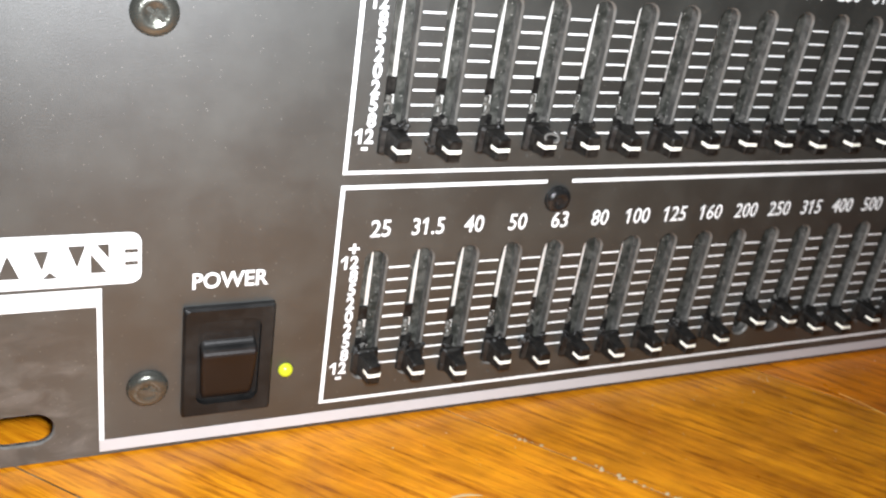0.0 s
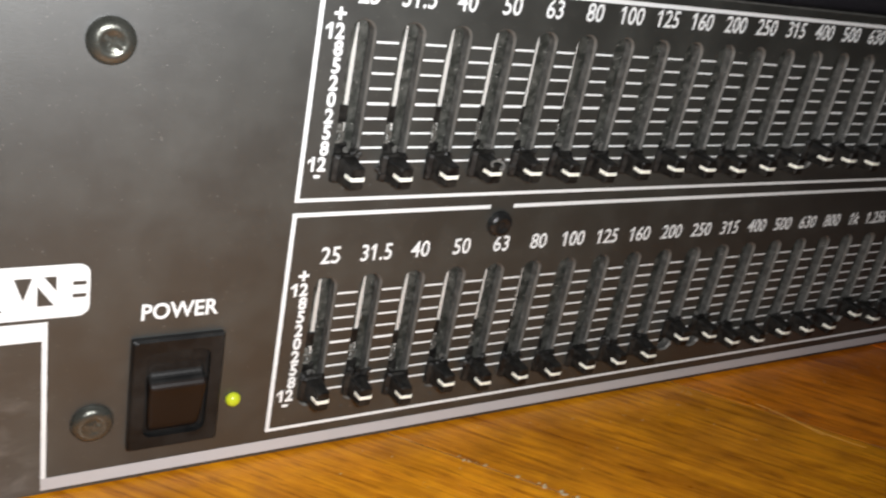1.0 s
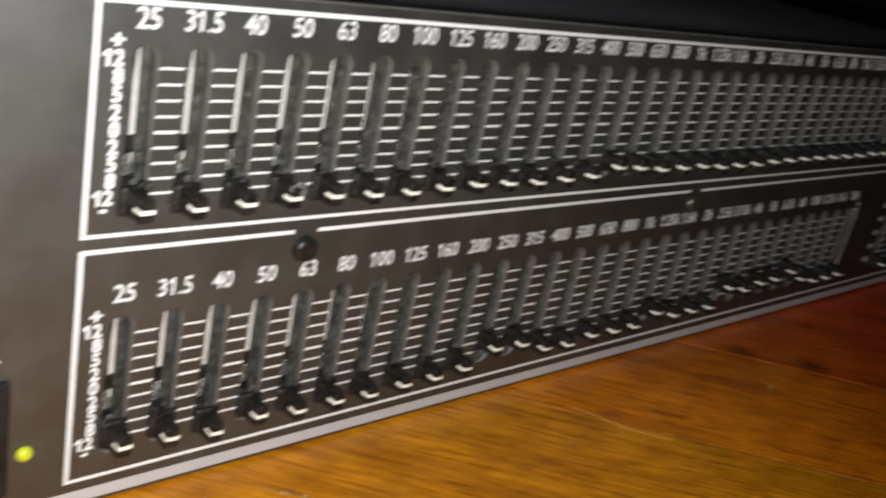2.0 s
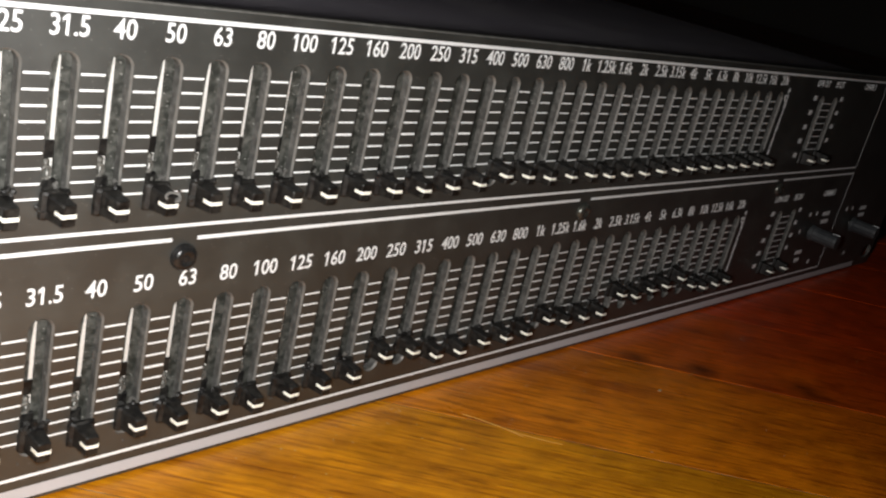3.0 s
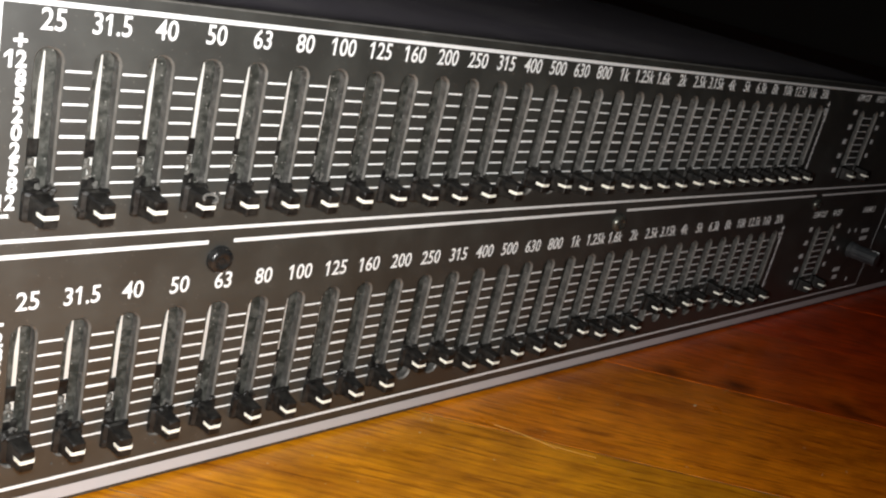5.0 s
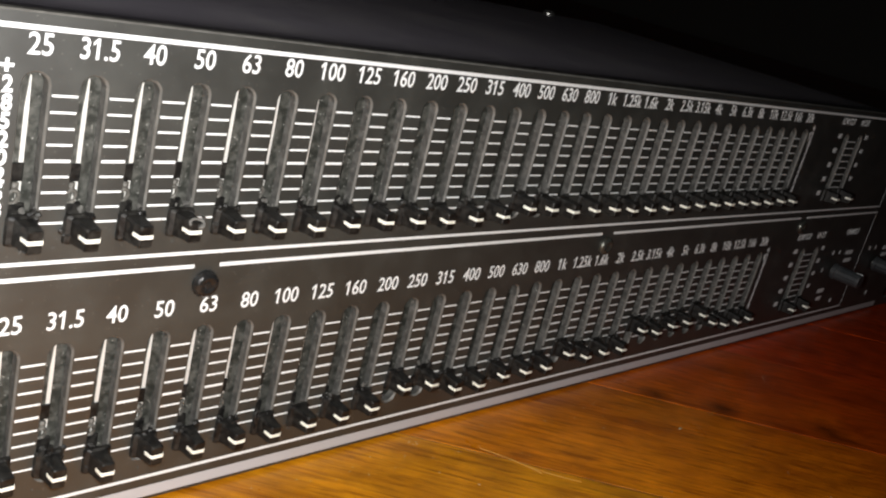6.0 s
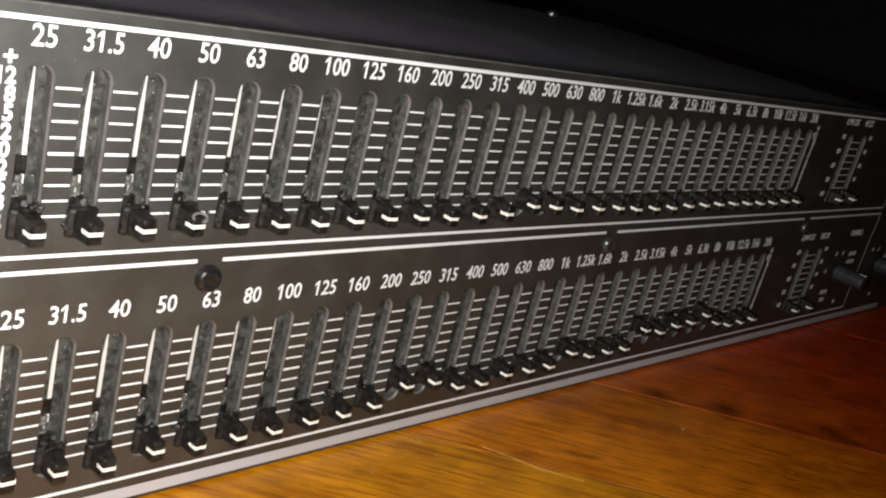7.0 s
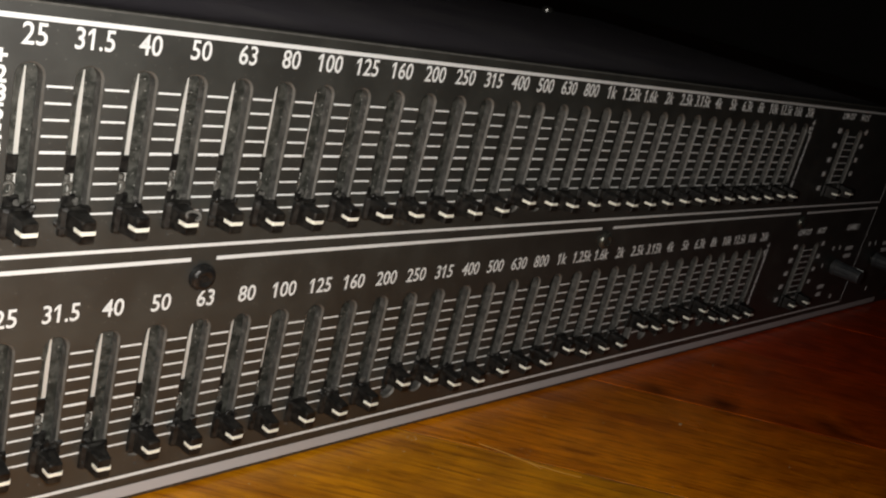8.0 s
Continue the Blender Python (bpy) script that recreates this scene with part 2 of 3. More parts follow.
def child(name, me, parent, place=None, label="", kind=""):
    """A mesh object under parent, at a place in the world."""
    ob = new(name, me)
    PLACES[ob] = Vector(place) if place is not None else Vector((0, 0, 0))
    ob.parent = parent
    ob.location = PLACES[ob] - PLACES[parent]
    return tagged(ob, label, "", "", kind)


def part(name, bm, mat, parent, label="", place=None, smooth=False, kind=""):
    return child(name, mesh_of(name, bm, mat, smooth=smooth), parent, place, label, kind)


def box(bm, x0, x1, y0, y1, z0, z1, place=True):
    """A block between plan spacings (place: over the floor) added to bm."""
    lo, hi = (at(x0, y0, z0), at(x1, y1, z1)) if place else (Vector((x0, y0, z0)) * U, Vector((x1, y1, z1)) * U)
    m = Matrix.LocRotScale((lo + hi) / 2, None, hi - lo)
    return bmesh.ops.create_cube(bm, size=1, matrix=m)["verts"]


def bevel(bm, width, segments=2):
    bmesh.ops.bevel(bm, geom=list(bm.edges), offset=width * U, segments=segments, profile=0.5, affect="EDGES")
    return bm


def rounded(hw, hh, r, n=5):
    """A rounded rectangle, half sizes hw and hh, in x and z."""
    out = []
    for cx, cz, a0 in ((hw - r, hh - r, 0), (-hw + r, hh - r, 90), (-hw + r, -hh + r, 180), (hw - r, -hh + r, 270)):
        for i in range(n + 1):
            a = radians(a0 + 90 * i / n)
            out.append((cx + r * math.cos(a), cz + r * math.sin(a)))
    return out


def loft(bm, loops, close=True):
    """Joins closed loops of points, one after another, and caps both ends."""
    rings = [[bm.verts.new(p) for p in loop] for loop in loops]
    for a, b in zip(rings, rings[1:]):
        for i in range(len(a)):
            j = (i + 1) % len(a)
            bm.faces.new((a[i], a[j], b[j], b[i]))
    if close:
        bm.faces.new(rings[0])
        bm.faces.new(list(reversed(rings[-1])))
    bmesh.ops.recalc_face_normals(bm, faces=list(bm.faces))
    return bm


def local(points, y):
    return [Vector((x, y, z)) * U for x, z in points]


def flag_ones(bm):
    """Gives every plain upright bar of a figure one the slanting flag at its head."""
    bm.verts.ensure_lookup_table()
    left, bars = set(bm.verts), []
    while left:
        island, todo = set(), [next(iter(left))]
        while todo:
            v = todo.pop()
            if v not in island:
                island.add(v)
                todo += [e.other_vert(v) for e in v.link_edges]
        left -= island
        x0, x1 = min(v.co.x for v in island), max(v.co.x for v in island)
        z0, z1 = min(v.co.y for v in island), max(v.co.y for v in island)
        if len(island) <= 6 and z1 - z0 > 4 * (x1 - x0):
            bars.append((x0, x1, z1))
    for x0, x1, top in sorted(bars):
        w = x1 - x0
        bm.faces.new([bm.verts.new((x, y, 0)) for x, y in ((x0 + 0.1 * w, top), (x0 - 1.25 * w, top - 1.15 * w), (x0 - 1.25 * w, top - 2.1 * w), (x0 + 0.1 * w, top - 1.1 * w))])


TEXTS = {}


def text_mesh(words, height, wide=0.84, bold=0.012):
    """Words in the built-in font as a thin raised mesh facing the front, centred, of a height given in spacings."""
    key = (words, height, wide, bold)
    if key not in TEXTS:
        cu = bpy.data.curves.new("words", "FONT")
        cu.body, cu.size, cu.align_x, cu.align_y = words, 1.0, "CENTER", "CENTER"
        cu.resolution_u, cu.offset = 3, bold
        ob = bpy.data.objects.new("words", cu)
        scene.collection.objects.link(ob)
        dg = bpy.context.evaluated_depsgraph_get()
        flat = bpy.data.meshes.new_from_object(ob.evaluated_get(dg))
        bpy.data.objects.remove(ob)
        xs = [v.co.x for v in flat.vertices]
        ys = [v.co.y for v in flat.vertices]
        k = height / 0.72
        bm = bmesh.new()
        bm.from_mesh(flat)
        bpy.data.meshes.remove(flat)
        cx, cy = (min(xs) + max(xs)) / 2, (min(ys) + max(ys)) / 2
        if any(c.isdigit() for c in words):
            flag_ones(bm)
        for v in bm.verts:
            v.co = Vector(((v.co.x - cx) * k * wide, 0.0, (v.co.y - cy) * k)) * U
        bm.normal_update()
        for f in bm.faces:
            if f.normal.y > 0:
                f.normal_flip()
        made = bmesh.ops.extrude_face_region(bm, geom=list(bm.faces))
        for v in made["geom"]:
            if isinstance(v, bmesh.types.BMVert):
                v.co.y -= 0.006 * U
        TEXTS[key] = mesh_of("print", bm, PRINT)
    return TEXTS[key]


# ---- the room: strip floor, plain walls and ceiling ----
HALF = 2.4
floor = thing("floor", (0, 0, 0), "amber varnished narrow strip wood floor", "floor", kind="structure")
bm = bmesh.new()
bmesh.ops.create_cube(bm, size=1, matrix=Matrix.LocRotScale((0.2, 0.2, -0.02028), None, (2 * HALF, 2 * HALF, 0.04)))
part("subfloor", bm, UNDER, floor)

room = [(0.2 + HALF * x, 0.2 + HALF * y) for x, y in ((-1, -1), (1, -1), (1, 1), (-1, 1))]
for side, (a, b) in zip(("south", "east", "north", "west"), zip(room, room[1:] + room[:1])):
    cx, cy = (a[0] + b[0]) / 2, (a[1] + b[1]) / 2
    sx, sy = abs(a[0] - b[0]) + 0.1, abs(a[1] - b[1]) + 0.1
    bm = bmesh.new()
    bmesh.ops.create_cube(bm, size=1, matrix=Matrix.LocRotScale((cx, cy, 1.2), None, (max(sx, 0.1) if sx > 1 else 0.1, sy if sy > 1 else 0.1, 2.5)))
    tagged(new("wall_" + side, mesh_of("wall", bm, WALLS)), "plain painted wall in the dark", "wall", "", "structure")
bm = bmesh.new()
bmesh.ops.create_cube(bm, size=1, matrix=Matrix.LocRotScale((0.2, 0.2, 2.5), None, (2 * HALF + 0.1, 2 * HALF + 0.1, 0.1)))
tagged(new("ceiling", mesh_of("ceiling", bm, WALLS)), "plain painted ceiling in the dark", "ceiling", "", "structure")

# ---- the equalizer ----
LEFT, RIGHT, TOP, BOTTOM = -6.6, 47.9, 2.42, -7.745
THICK = 0.25
SLOT_W, SLOT_DEEP = 0.225, 0.40
UP, LOW = 1.067, -4.008
STEP = 0.284
FIRST = 0.84
equalizer = thing("graphic_equalizer", at(20.6, 0, -BASE), "charcoal two-channel rack graphic equalizer standing on the wood floor", "equalizer")


def slot_at(k):
    return k + FIRST


def slots():
    """Centre x, top and bottom of every slot in the panel."""
    out = []
    for zero in (UP, LOW):
        for k in range(30):
            out.append((slot_at(k), zero + 0.36, zero - 8 * STEP - 0.34))
        for x in CUTS:
            out.append((x, zero + 0.28, zero - 8 * STEP - 0.2))
    return out


CUTS = (33.85, 35.25)
holes = []
for x, z1, z0 in slots():
    half = (z1 - z0) / 2
    holes.append([(x + px, (z0 + z1) / 2 + pz) for px, pz in rounded(SLOT_W, half, SLOT_W - 0.005, 5)])
for x, z in ((-5.69, -6.945), (-5.69, 1.62), (47.0, -6.945), (47.0, 1.62)):
    holes.append([(x + px, z + pz) for px, pz in rounded(0.56, 0.335, 0.33, 6)])

bm = bmesh.new()
outer = [(LEFT, BOTTOM), (RIGHT, BOTTOM), (RIGHT, TOP), (LEFT, TOP)]
edges = []
front_outer = [bm.verts.new(at(x + (0.03 if x < 0 else -0.03), 0, z + (0.03 if z < 0 else -0.03))) for x, z in outer]
edges += [bm.edges.new((front_outer[i], front_outer[(i + 1) % 4])) for i in range(4)]
rings = []
for loop in holes:
    cx, cz = sum(p[0] for p in loop) / len(loop), sum(p[1] for p in loop) / len(loop)
    wide = []
    for x, z in loop:
        d = Vector((x - cx, 0, max(min(z - cz, 0.2), -0.2) if abs(z - cz) > 0.3 else 0))
        d = d.normalized() * 0.035 if d.length > 0 else d
        wide.append(bm.verts.new(at(x + d.x, 0, z + d.z)))
    rings.append((wide, loop))
    edges += [bm.edges.new((wide[i], wide[(i + 1) % len(wide)])) for i in range(len(wide))]
bmesh.ops.triangle_fill(bm, use_beauty=True, edges=edges, normal=(0, -1, 0))
for f in bm.faces:
    if f.normal.y > 0:
        f.normal_flip()
for wide, loop in rings:
    mid = [bm.verts.new(at(x, 0.05, z)) for x, z in loop]
    ear = abs(loop[0][0] - 20.6) > 25
    end = [bm.verts.new(at(x, 0.12 if ear else THICK, z)) for x, z in loop]
    for i in range(len(loop)):
        j = (i + 1) % len(loop)
        bm.faces.new((wide[i], wide[j], mid[j], mid[i])).material_index = 2
        bm.faces.new((mid[i], mid[j], end[j], end[i])).material_index = 1
rim = [bm.verts.new(at(x, 0.03, z)) for x, z in outer]
back = [bm.verts.new(at(x, THICK, z)) for x, z in outer]
for a, b in ((front_outer, rim), (rim, back)):
    for i in range(4):
        j = (i + 1) % 4
        bm.faces.new((a[j], a[i], b[i], b[j])).material_index = 2
panel = child("front_panel", mesh_of("front_panel", bm, PANEL, WALL, EDGE), equalizer, None, "charcoal painted panel with white print")

# case behind the panel, lower than its top edge
bm = bmesh.new()
box(bm, -4.2, 45.4, 1.15, 22.2, BOTTOM + 0.35, TOP - 0.42)
bevel(bm, 0.12, 2)
part("case", bm, COVER, equalizer, "dusty black sheet-metal case")
bm = bmesh.new()
box(bm, -3.2, 44.0, 1.02, 1.2, BOTTOM + 0.5, TOP - 0.6)
part("inner_frame", bm, COVER, equalizer)
for x in (4, 37):
    for y in (4, 21):
        bm = bmesh.new()
        loft(bm, [[at(x + r * math.cos(a * math.pi / 8), y + r * math.sin(a * math.pi / 8), z) for a in range(16)] for r, z in ((0.6, -BASE), (0.72, BOTTOM + 0.36))])
        part("rubber_foot", bm, BLACK, equalizer)
bm = bmesh.new()
loft(bm, [[at(39.0 + r * math.cos(a * math.pi / 8), 21.0 + r * math.sin(a * math.pi / 8), TOP - 0.42 + h) for a in range(16)] for r, h in ((0.36, -0.02), (0.36, 0.16), (0.26, 0.28), (0.12, 0.31))])
part("cover_screw", bm, NICKEL, equalizer, "bright cover screw")


# ---- white print ----
def bar(name, x0, x1, z0, z1, parent=None, proud=0.006, mat=PRINT):
    bm = bmesh.new()
    box(bm, x0, x1, -proud, 0.002, z0, z1)
    return part(name, bm, mat, parent or panel)


LINE = 0.085
# outline of the upper and the lower channel
BOX_R = 40.75
for z0, z1, gaps in ((-1.99, 2.205, ()), (-7.155, -2.21, (4.355, 4.94, 18.40, 19.0, 32.4, 33.0))):
    bar("outline_line", -0.045, LINE - 0.045, z0, z1)
    bar("outline_line", BOX_R - 0.03, BOX_R, z0, z1, proud=0.004)
    bar("outline_line", LINE - 0.045, BOX_R - 0.03, z0, z0 + LINE * 0.85)
    stops = [LINE - 0.045, *gaps, BOX_R - 0.03]
    for a, b in zip(stops[::2], stops[1::2]):
        bar("outline_line", a, b, z1 - LINE, z1)
# wide outline along the foot of the panel, with its step at the end
bar("panel_outline", -4.34, 45.6, -7.64, -7.37, mat=FOOT_PRINT)
bar("panel_outline", -4.34, -4.25, -7.37, -4.41)
bar("panel_outline", LEFT + 0.05, -4.25, -4.41, -4.04)

BANDS = "25 31.5 40 50 63 80 100 125 160 200 250 315 400 500 630 800 1k 1.25k 1.6k 2k 2.5k 3.15k 4k 5k 6.3k 8k 10k 12.5k 16k 20k".split()
TICKS = []
for thick in (0.020, 0.027):
    bm = bmesh.new()
    box(bm, -0.222, 0.222, -0.006, 0.002, -thick, thick, place=False)
    TICKS.append(mesh_of("scale_mark", bm, PRINT))
far = bmesh.new()
for zero, words in ((UP, 1.905), (LOW, -3.135)):
    for k, band in enumerate(BANDS):
        narrow = 0.86 if len(band) < 4 else (0.82 if "k" in band else 0.83)
        child("frequency_label", text_mesh(band, 0.37, narrow, 0.011), panel, at(slot_at(k) + 0.01, -0.001, words))
        if k < 29:
            for r in range(9):
                if k < 16:
                    child("scale_mark", TICKS[r == 4], panel, at(slot_at(k) + 0.5, 0, zero - r * STEP))
                else:
                    thick = 0.027 if r == 4 else 0.021
                    box(far, k + FIRST + 0.278, k + FIRST + 0.722, -0.006, 0.002, zero - r * STEP - thick, zero - r * STEP + thick)
    for x in (0.40, 30.52):
        child("scale_number", text_mesh("+", 0.30, 1.0, 0.03), panel, at(x - 0.05, -0.001, zero + 0.46))
        for r, word in enumerate(("12", "8", "5", "2", "0", "2", "5", "8", "12")):
            child("scale_number", text_mesh(word, 0.275, 0.9, 0.035), panel, at(x - (0.07 if r in (0, 8) else 0), -0.001, zero + 0.16 - r * 0.308))
        child("scale_number", text_mesh("-", 0.30, 1.0, 0.03), panel, at(x - 0.08, -0.001, zero - 2.55))
    # filter section
    child("filter_label", text_mesh("LOW CUT", 0.27, 0.72, 0.02), panel, at(33.55, -0.001, words))
    child("filter_label", text_mesh("HI CUT", 0.27, 0.72, 0.02), panel, at(35.25, -0.001, words))
    for r in range(5):
        bar("filter_number", 33.0, 33.32, zero + 0.12 - r * 0.61, zero + 0.32 - r * 0.61)
        if r < 4:
            bar("filter_number", 35.78, 36.05, zero + 0.13 - r * 0.61, zero + 0.32 - r * 0.61)
    for r in range(9):
        box(far, 34.11, 34.99, -0.006, 0.002, zero - r * STEP - 0.02, zero - r * STEP + 0.02)
    child("channel_label", text_mesh("CHANNEL 1" if zero == UP else "CHANNEL 2", 0.27, 0.66, 0.02), panel, at(38.7, -0.001, words))
part("scale_print", far, PRINT, panel, kind="stuff")
for x0, x1, z in ((38.8, 39.6, -4.2), (38.9, 39.7, -4.6), (41.6, 41.8, -4.15), (42.4, 42.5, -4.15), (37.2, 37.9, -6.02), (37.4, 37.9, -6.42), (39.1, 39.3, -6.67), (43.5, 44.3, -4.22), (43.6, 44.4, -4.6), (37.25, 37.4, -4.12), (38.0, 38.12, -4.12), (43.6, 43.75, -6.7), (36.75, 36.85, -4.92)):
    bar("small_print", x0, x1, z - 0.1, z + 0.1)


# ---- sliders ----
def cap_loop(hw, hh, r, y):
    return local(rounded(hw, hh, r, 2), y)


bm = bmesh.new()
loft(bm, [cap_loop(0.25, 0.255, 0.06, -0.005), cap_loop(0.285, 0.29, 0.06, -0.02), cap_loop(0.26, 0.28, 0.06, -0.085), cap_loop(0.185, 0.245, 0.04, -0.125), cap_loop(0.165, 0.235, 0.04, -0.24),
          cap_loop(0.135, 0.215, 0.035, -0.58), cap_loop(0.115, 0.195, 0.03, -0.61)])
CAP = mesh_of("cap", bm, BLACK)
bm = bmesh.new()
loft(bm, [local([(-hw, -0.038), (hw, -0.038), (hw, 0.038), (-hw, 0.038)], y) for hw, y in ((0.160, -0.38), (0.145, -0.587), (0.123, -0.62))])
LINE_MESH = mesh_of("pointer_line", bm, POINTER)
bm = bmesh.new()
box(bm, -0.05, 0.05, -0.06, SLOT_DEEP - 0.03, -0.17, 0.17, place=False)
bevel(bm, 0.015, 1)
STEM = mesh_of("stem", bm, NICKEL)
bm = bmesh.new()
box(bm, -0.205, 0.10, SLOT_DEEP - 0.06, SLOT_DEEP - 0.012, 0.74, 1.08, place=False)
box(bm, -0.205, 0.16, SLOT_DEEP - 0.10, SLOT_DEEP - 0.02, -0.38, 0.36, place=False)
bevel(bm, 0.02, 1)
CARRIAGE = mesh_of("carriage", bm, BLACK)


def clip_mesh(seed):
    """The dusty sprung clip between the carriage and its cap: a bent ring with a tongue above it."""
    bm = bmesh.new()
    rnd = random.Random(seed)
    n, m = 14, 6
    rings = []
    for i in range(n):
        a = 2 * math.pi * i / n
        c = Vector((-0.06 + 0.095 * math.cos(a), SLOT_DEEP - 0.09 - 0.04 * math.sin(a), 0.47 + 0.14 * math.sin(a)))
        out = Vector((math.cos(a), 0, math.sin(a)))
        w = 0.042 * rnd.uniform(0.75, 1.25)
        rings.append([bm.verts.new((c + out * w * math.cos(2 * math.pi * j / m) + Vector((0, -1, 0)) * w * math.sin(2 * math.pi * j / m)) * U) for j in range(m)])
    for i in range(n):
        for j in range(m):
            bm.faces.new((rings[i][j], rings[i][(j + 1) % m], rings[(i + 1) % n][(j + 1) % m], rings[(i + 1) % n][j]))
    lean = rnd.uniform(-0.03, 0.05)
    for v in box(bm, -0.10, -0.01 + lean, SLOT_DEEP - 0.12, SLOT_DEEP - 0.05, 0.58, 0.74, place=False):
        v.co.x += lean * U * (v.co.z / U - 0.58) * 3
    bmesh.ops.recalc_face_normals(bm, faces=list(bm.faces))
    return mesh_of("clip", bm, CLIP, smooth=True)


CLIPS = [clip_mesh(i) for i in range(4)]


def fader_mesh(length):
    """Fader body seen in the bottom of a slot."""
    bm = bmesh.new()
    box(bm, -0.40, 0.40, SLOT_DEEP, SLOT_DEEP + 0.6, -length, 0.4, place=False)
    return mesh_of("fader_body", bm, FADER)


def track_mesh(length):
    """The bright track along one side of the fader, narrowing at its head."""
    bm = bmesh.new()
    box(bm, 0.012, 0.09, SLOT_DEEP - 0.02, SLOT_DEEP + 0.01, -length + 0.05, -0.35, place=False)
    head = box(bm, 0.012, 0.09, SLOT_DEEP - 0.02, SLOT_DEEP + 0.01, -0.35, 0.23, place=False)
    for v in head:
        if v.co.z > 0:
            v.co.x += (0.045 if v.co.x < 0.05 * U else -0.012) * U
    bmesh.ops.remove_doubles(bm, verts=list(bm.verts), dist=1e-6)
    return mesh_of("track", bm, STRIP)


TRACK = track_mesh(8 * STEP + 0.4)
BODY = fader_mesh(8 * STEP + 0.4)
UPPER = [-1.30, -1.31, -1.30, -1.26, -1.27, -1.30, -1.31, -1.28, -1.28, -1.30, -1.31, -1.30, -1.28, -1.06, -1.16, -1.24, -1.22, -1.23, -1.28, -1.28,
         -1.27, -1.27, -1.25, -1.25, -1.25, -1.25, -1.25, -1.25, -1.24, -1.24]
LOWER = [-6.16, -6.20, -6.36, -6.22, -6.31, -6.34, -6.37, -6.36, -6.36, -6.32, -5.91, -5.97, -6.28, -6.36, -6.26, -6.31, -6.31, -6.02, -6.28, -6.26,
         -6.30, -5.71, -5.92, -5.81, -5.81, -5.62, -6.07, -6.27, -6.25, -6.25]


def slider(x, zero, z, tilt, label, group):
    ob = child("slider", BODY, equalizer, at(x, 0, zero), label)
    ob["group"] = group
    child("track", TRACK, ob, at(x, 0, zero), "bright metal track")
    child("carriage", CARRIAGE, ob, at(x, 0, z))
    child("clip", CLIPS[rng.randrange(4)], ob, at(x, 0, z), "dusty grey sprung clip")
    child("stem", STEM, ob, at(x, 0, z))
    cap = child("cap", CAP, ob, at(x, 0, z))
    line = child("pointer_line", LINE_MESH, ob, at(x, 0, z), "cream painted pointer line")
    for o in (cap, line):
        o.rotation_euler = (radians(tilt[0]), 0, radians(tilt[1]))


rng = random.Random(5)
for zero, heights, group in ((UP, UPPER, "upper channel sliders"), (LOW, LOWER, "lower channel sliders")):
    for k, z in enumerate(heights):
        word = "black slider set to the bottom of its slot" if z - zero < -2.2 else "black slider set a little above the bottom"
        slider(slot_at(k), zero, z, (rng.uniform(-2, 2), rng.uniform(-3, 3)), word, group)
    for x in CUTS:
        slider(x, zero, zero - 8 * STEP - 0.05, (0, 0), "black filter slider at the bottom of its slot", "filter sliders")


# ---- dust gathered over the caps, and a curl of lint on one slider ----
rng = random.Random(21)
bm = bmesh.new()
for zero, heights in ((UP, UPPER), (LOW, LOWER)):
    for k, z in enumerate(heights):
        for i in range(rng.choice((0, 2, 3, 4))):
            p = at(slot_at(k) + rng.uniform(-0.16, 0.2), rng.uniform(-0.06, 0.1), z + 0.27 + rng.uniform(0.0, 0.16))
            grown = bmesh.ops.create_icosphere(bm, subdivisions=2, radius=U * rng.uniform(0.025, 0.06), matrix=Matrix.LocRotScale(p, Euler((rng.uniform(0, 3), rng.uniform(0, 3), 0)), (1.3, 0.7, 0.9)))
            for v in grown["verts"]:
                v.co += (v.co - p) * noise.noise(v.co * 1600) * 0.9
        for i in range(9):
            p = at(slot_at(k) + rng.gauss(-0.05, 0.2), -0.004, z + rng.gauss(-0.12, 0.22))
            r = U * rng.uniform(0.008, 0.022)
            bmesh.ops.create_icosphere(bm, subdivisions=1, radius=r, matrix=Matrix.LocRotScale(p, None, (rng.uniform(0.8, 2.2), 0.5, rng.uniform(0.8, 1.6))))
part("dust_clumps", bm, DUST, equalizer, kind="stuff")
bm = bmesh.new()
for zero, heights in ((UP, UPPER), (LOW, LOWER)):
    for k, z in enumerate(heights):
        for i in range(rng.choice((5, 6, 8))):
            p = at(slot_at(k) + rng.uniform(-0.30, 0.26), rng.uniform(-0.12, 0.0), z + rng.choice((0.27, 0.2, -0.05)) + rng.uniform(-0.06, 0.06))
            grown = bmesh.ops.create_icosphere(bm, subdivisions=2, radius=U * rng.uniform(0.045, 0.09), matrix=Matrix.LocRotScale(p, Euler((0, rng.uniform(0, 3), 0)), (1.2, 0.7, 0.8)))
            for v in grown["verts"]:
                v.co += (v.co - p) * noise.noise(v.co * 1400) * 1.1
part("dark_fluff", bm, BLACK, equalizer, "black dusty fluff round the slider caps", kind="stuff")

bm = bmesh.new()
path = [Vector((3.85 + 0.15 * math.cos(a), -0.62 + 0.07 * math.sin(a), -1.07 + 0.07 * math.sin(a))) for a in [radians(d) for d in range(200, -140, -20)]]
path = [Vector((4.34, -0.05, -1.17)), Vector((4.24, -0.2, -1.12)), Vector((4.12, -0.42, -1.05))] + list(reversed(path))[2:]
loops = []
for i, p in enumerate(path):
    d = (path[min(i + 1, len(path) - 1)] - path[max(i - 1, 0)]).normalized()
    side = d.cross(Vector((0, 0.6, 0.8))).normalized()
    up = d.cross(side)
    w = 0.032 + 0.012 * noise.noise(p * 9)
    loops.append([at(*(p + side * w * math.cos(a * math.pi / 3) + up * w * math.sin(a * math.pi / 3))) for a in range(6)])
loft(bm, loops)
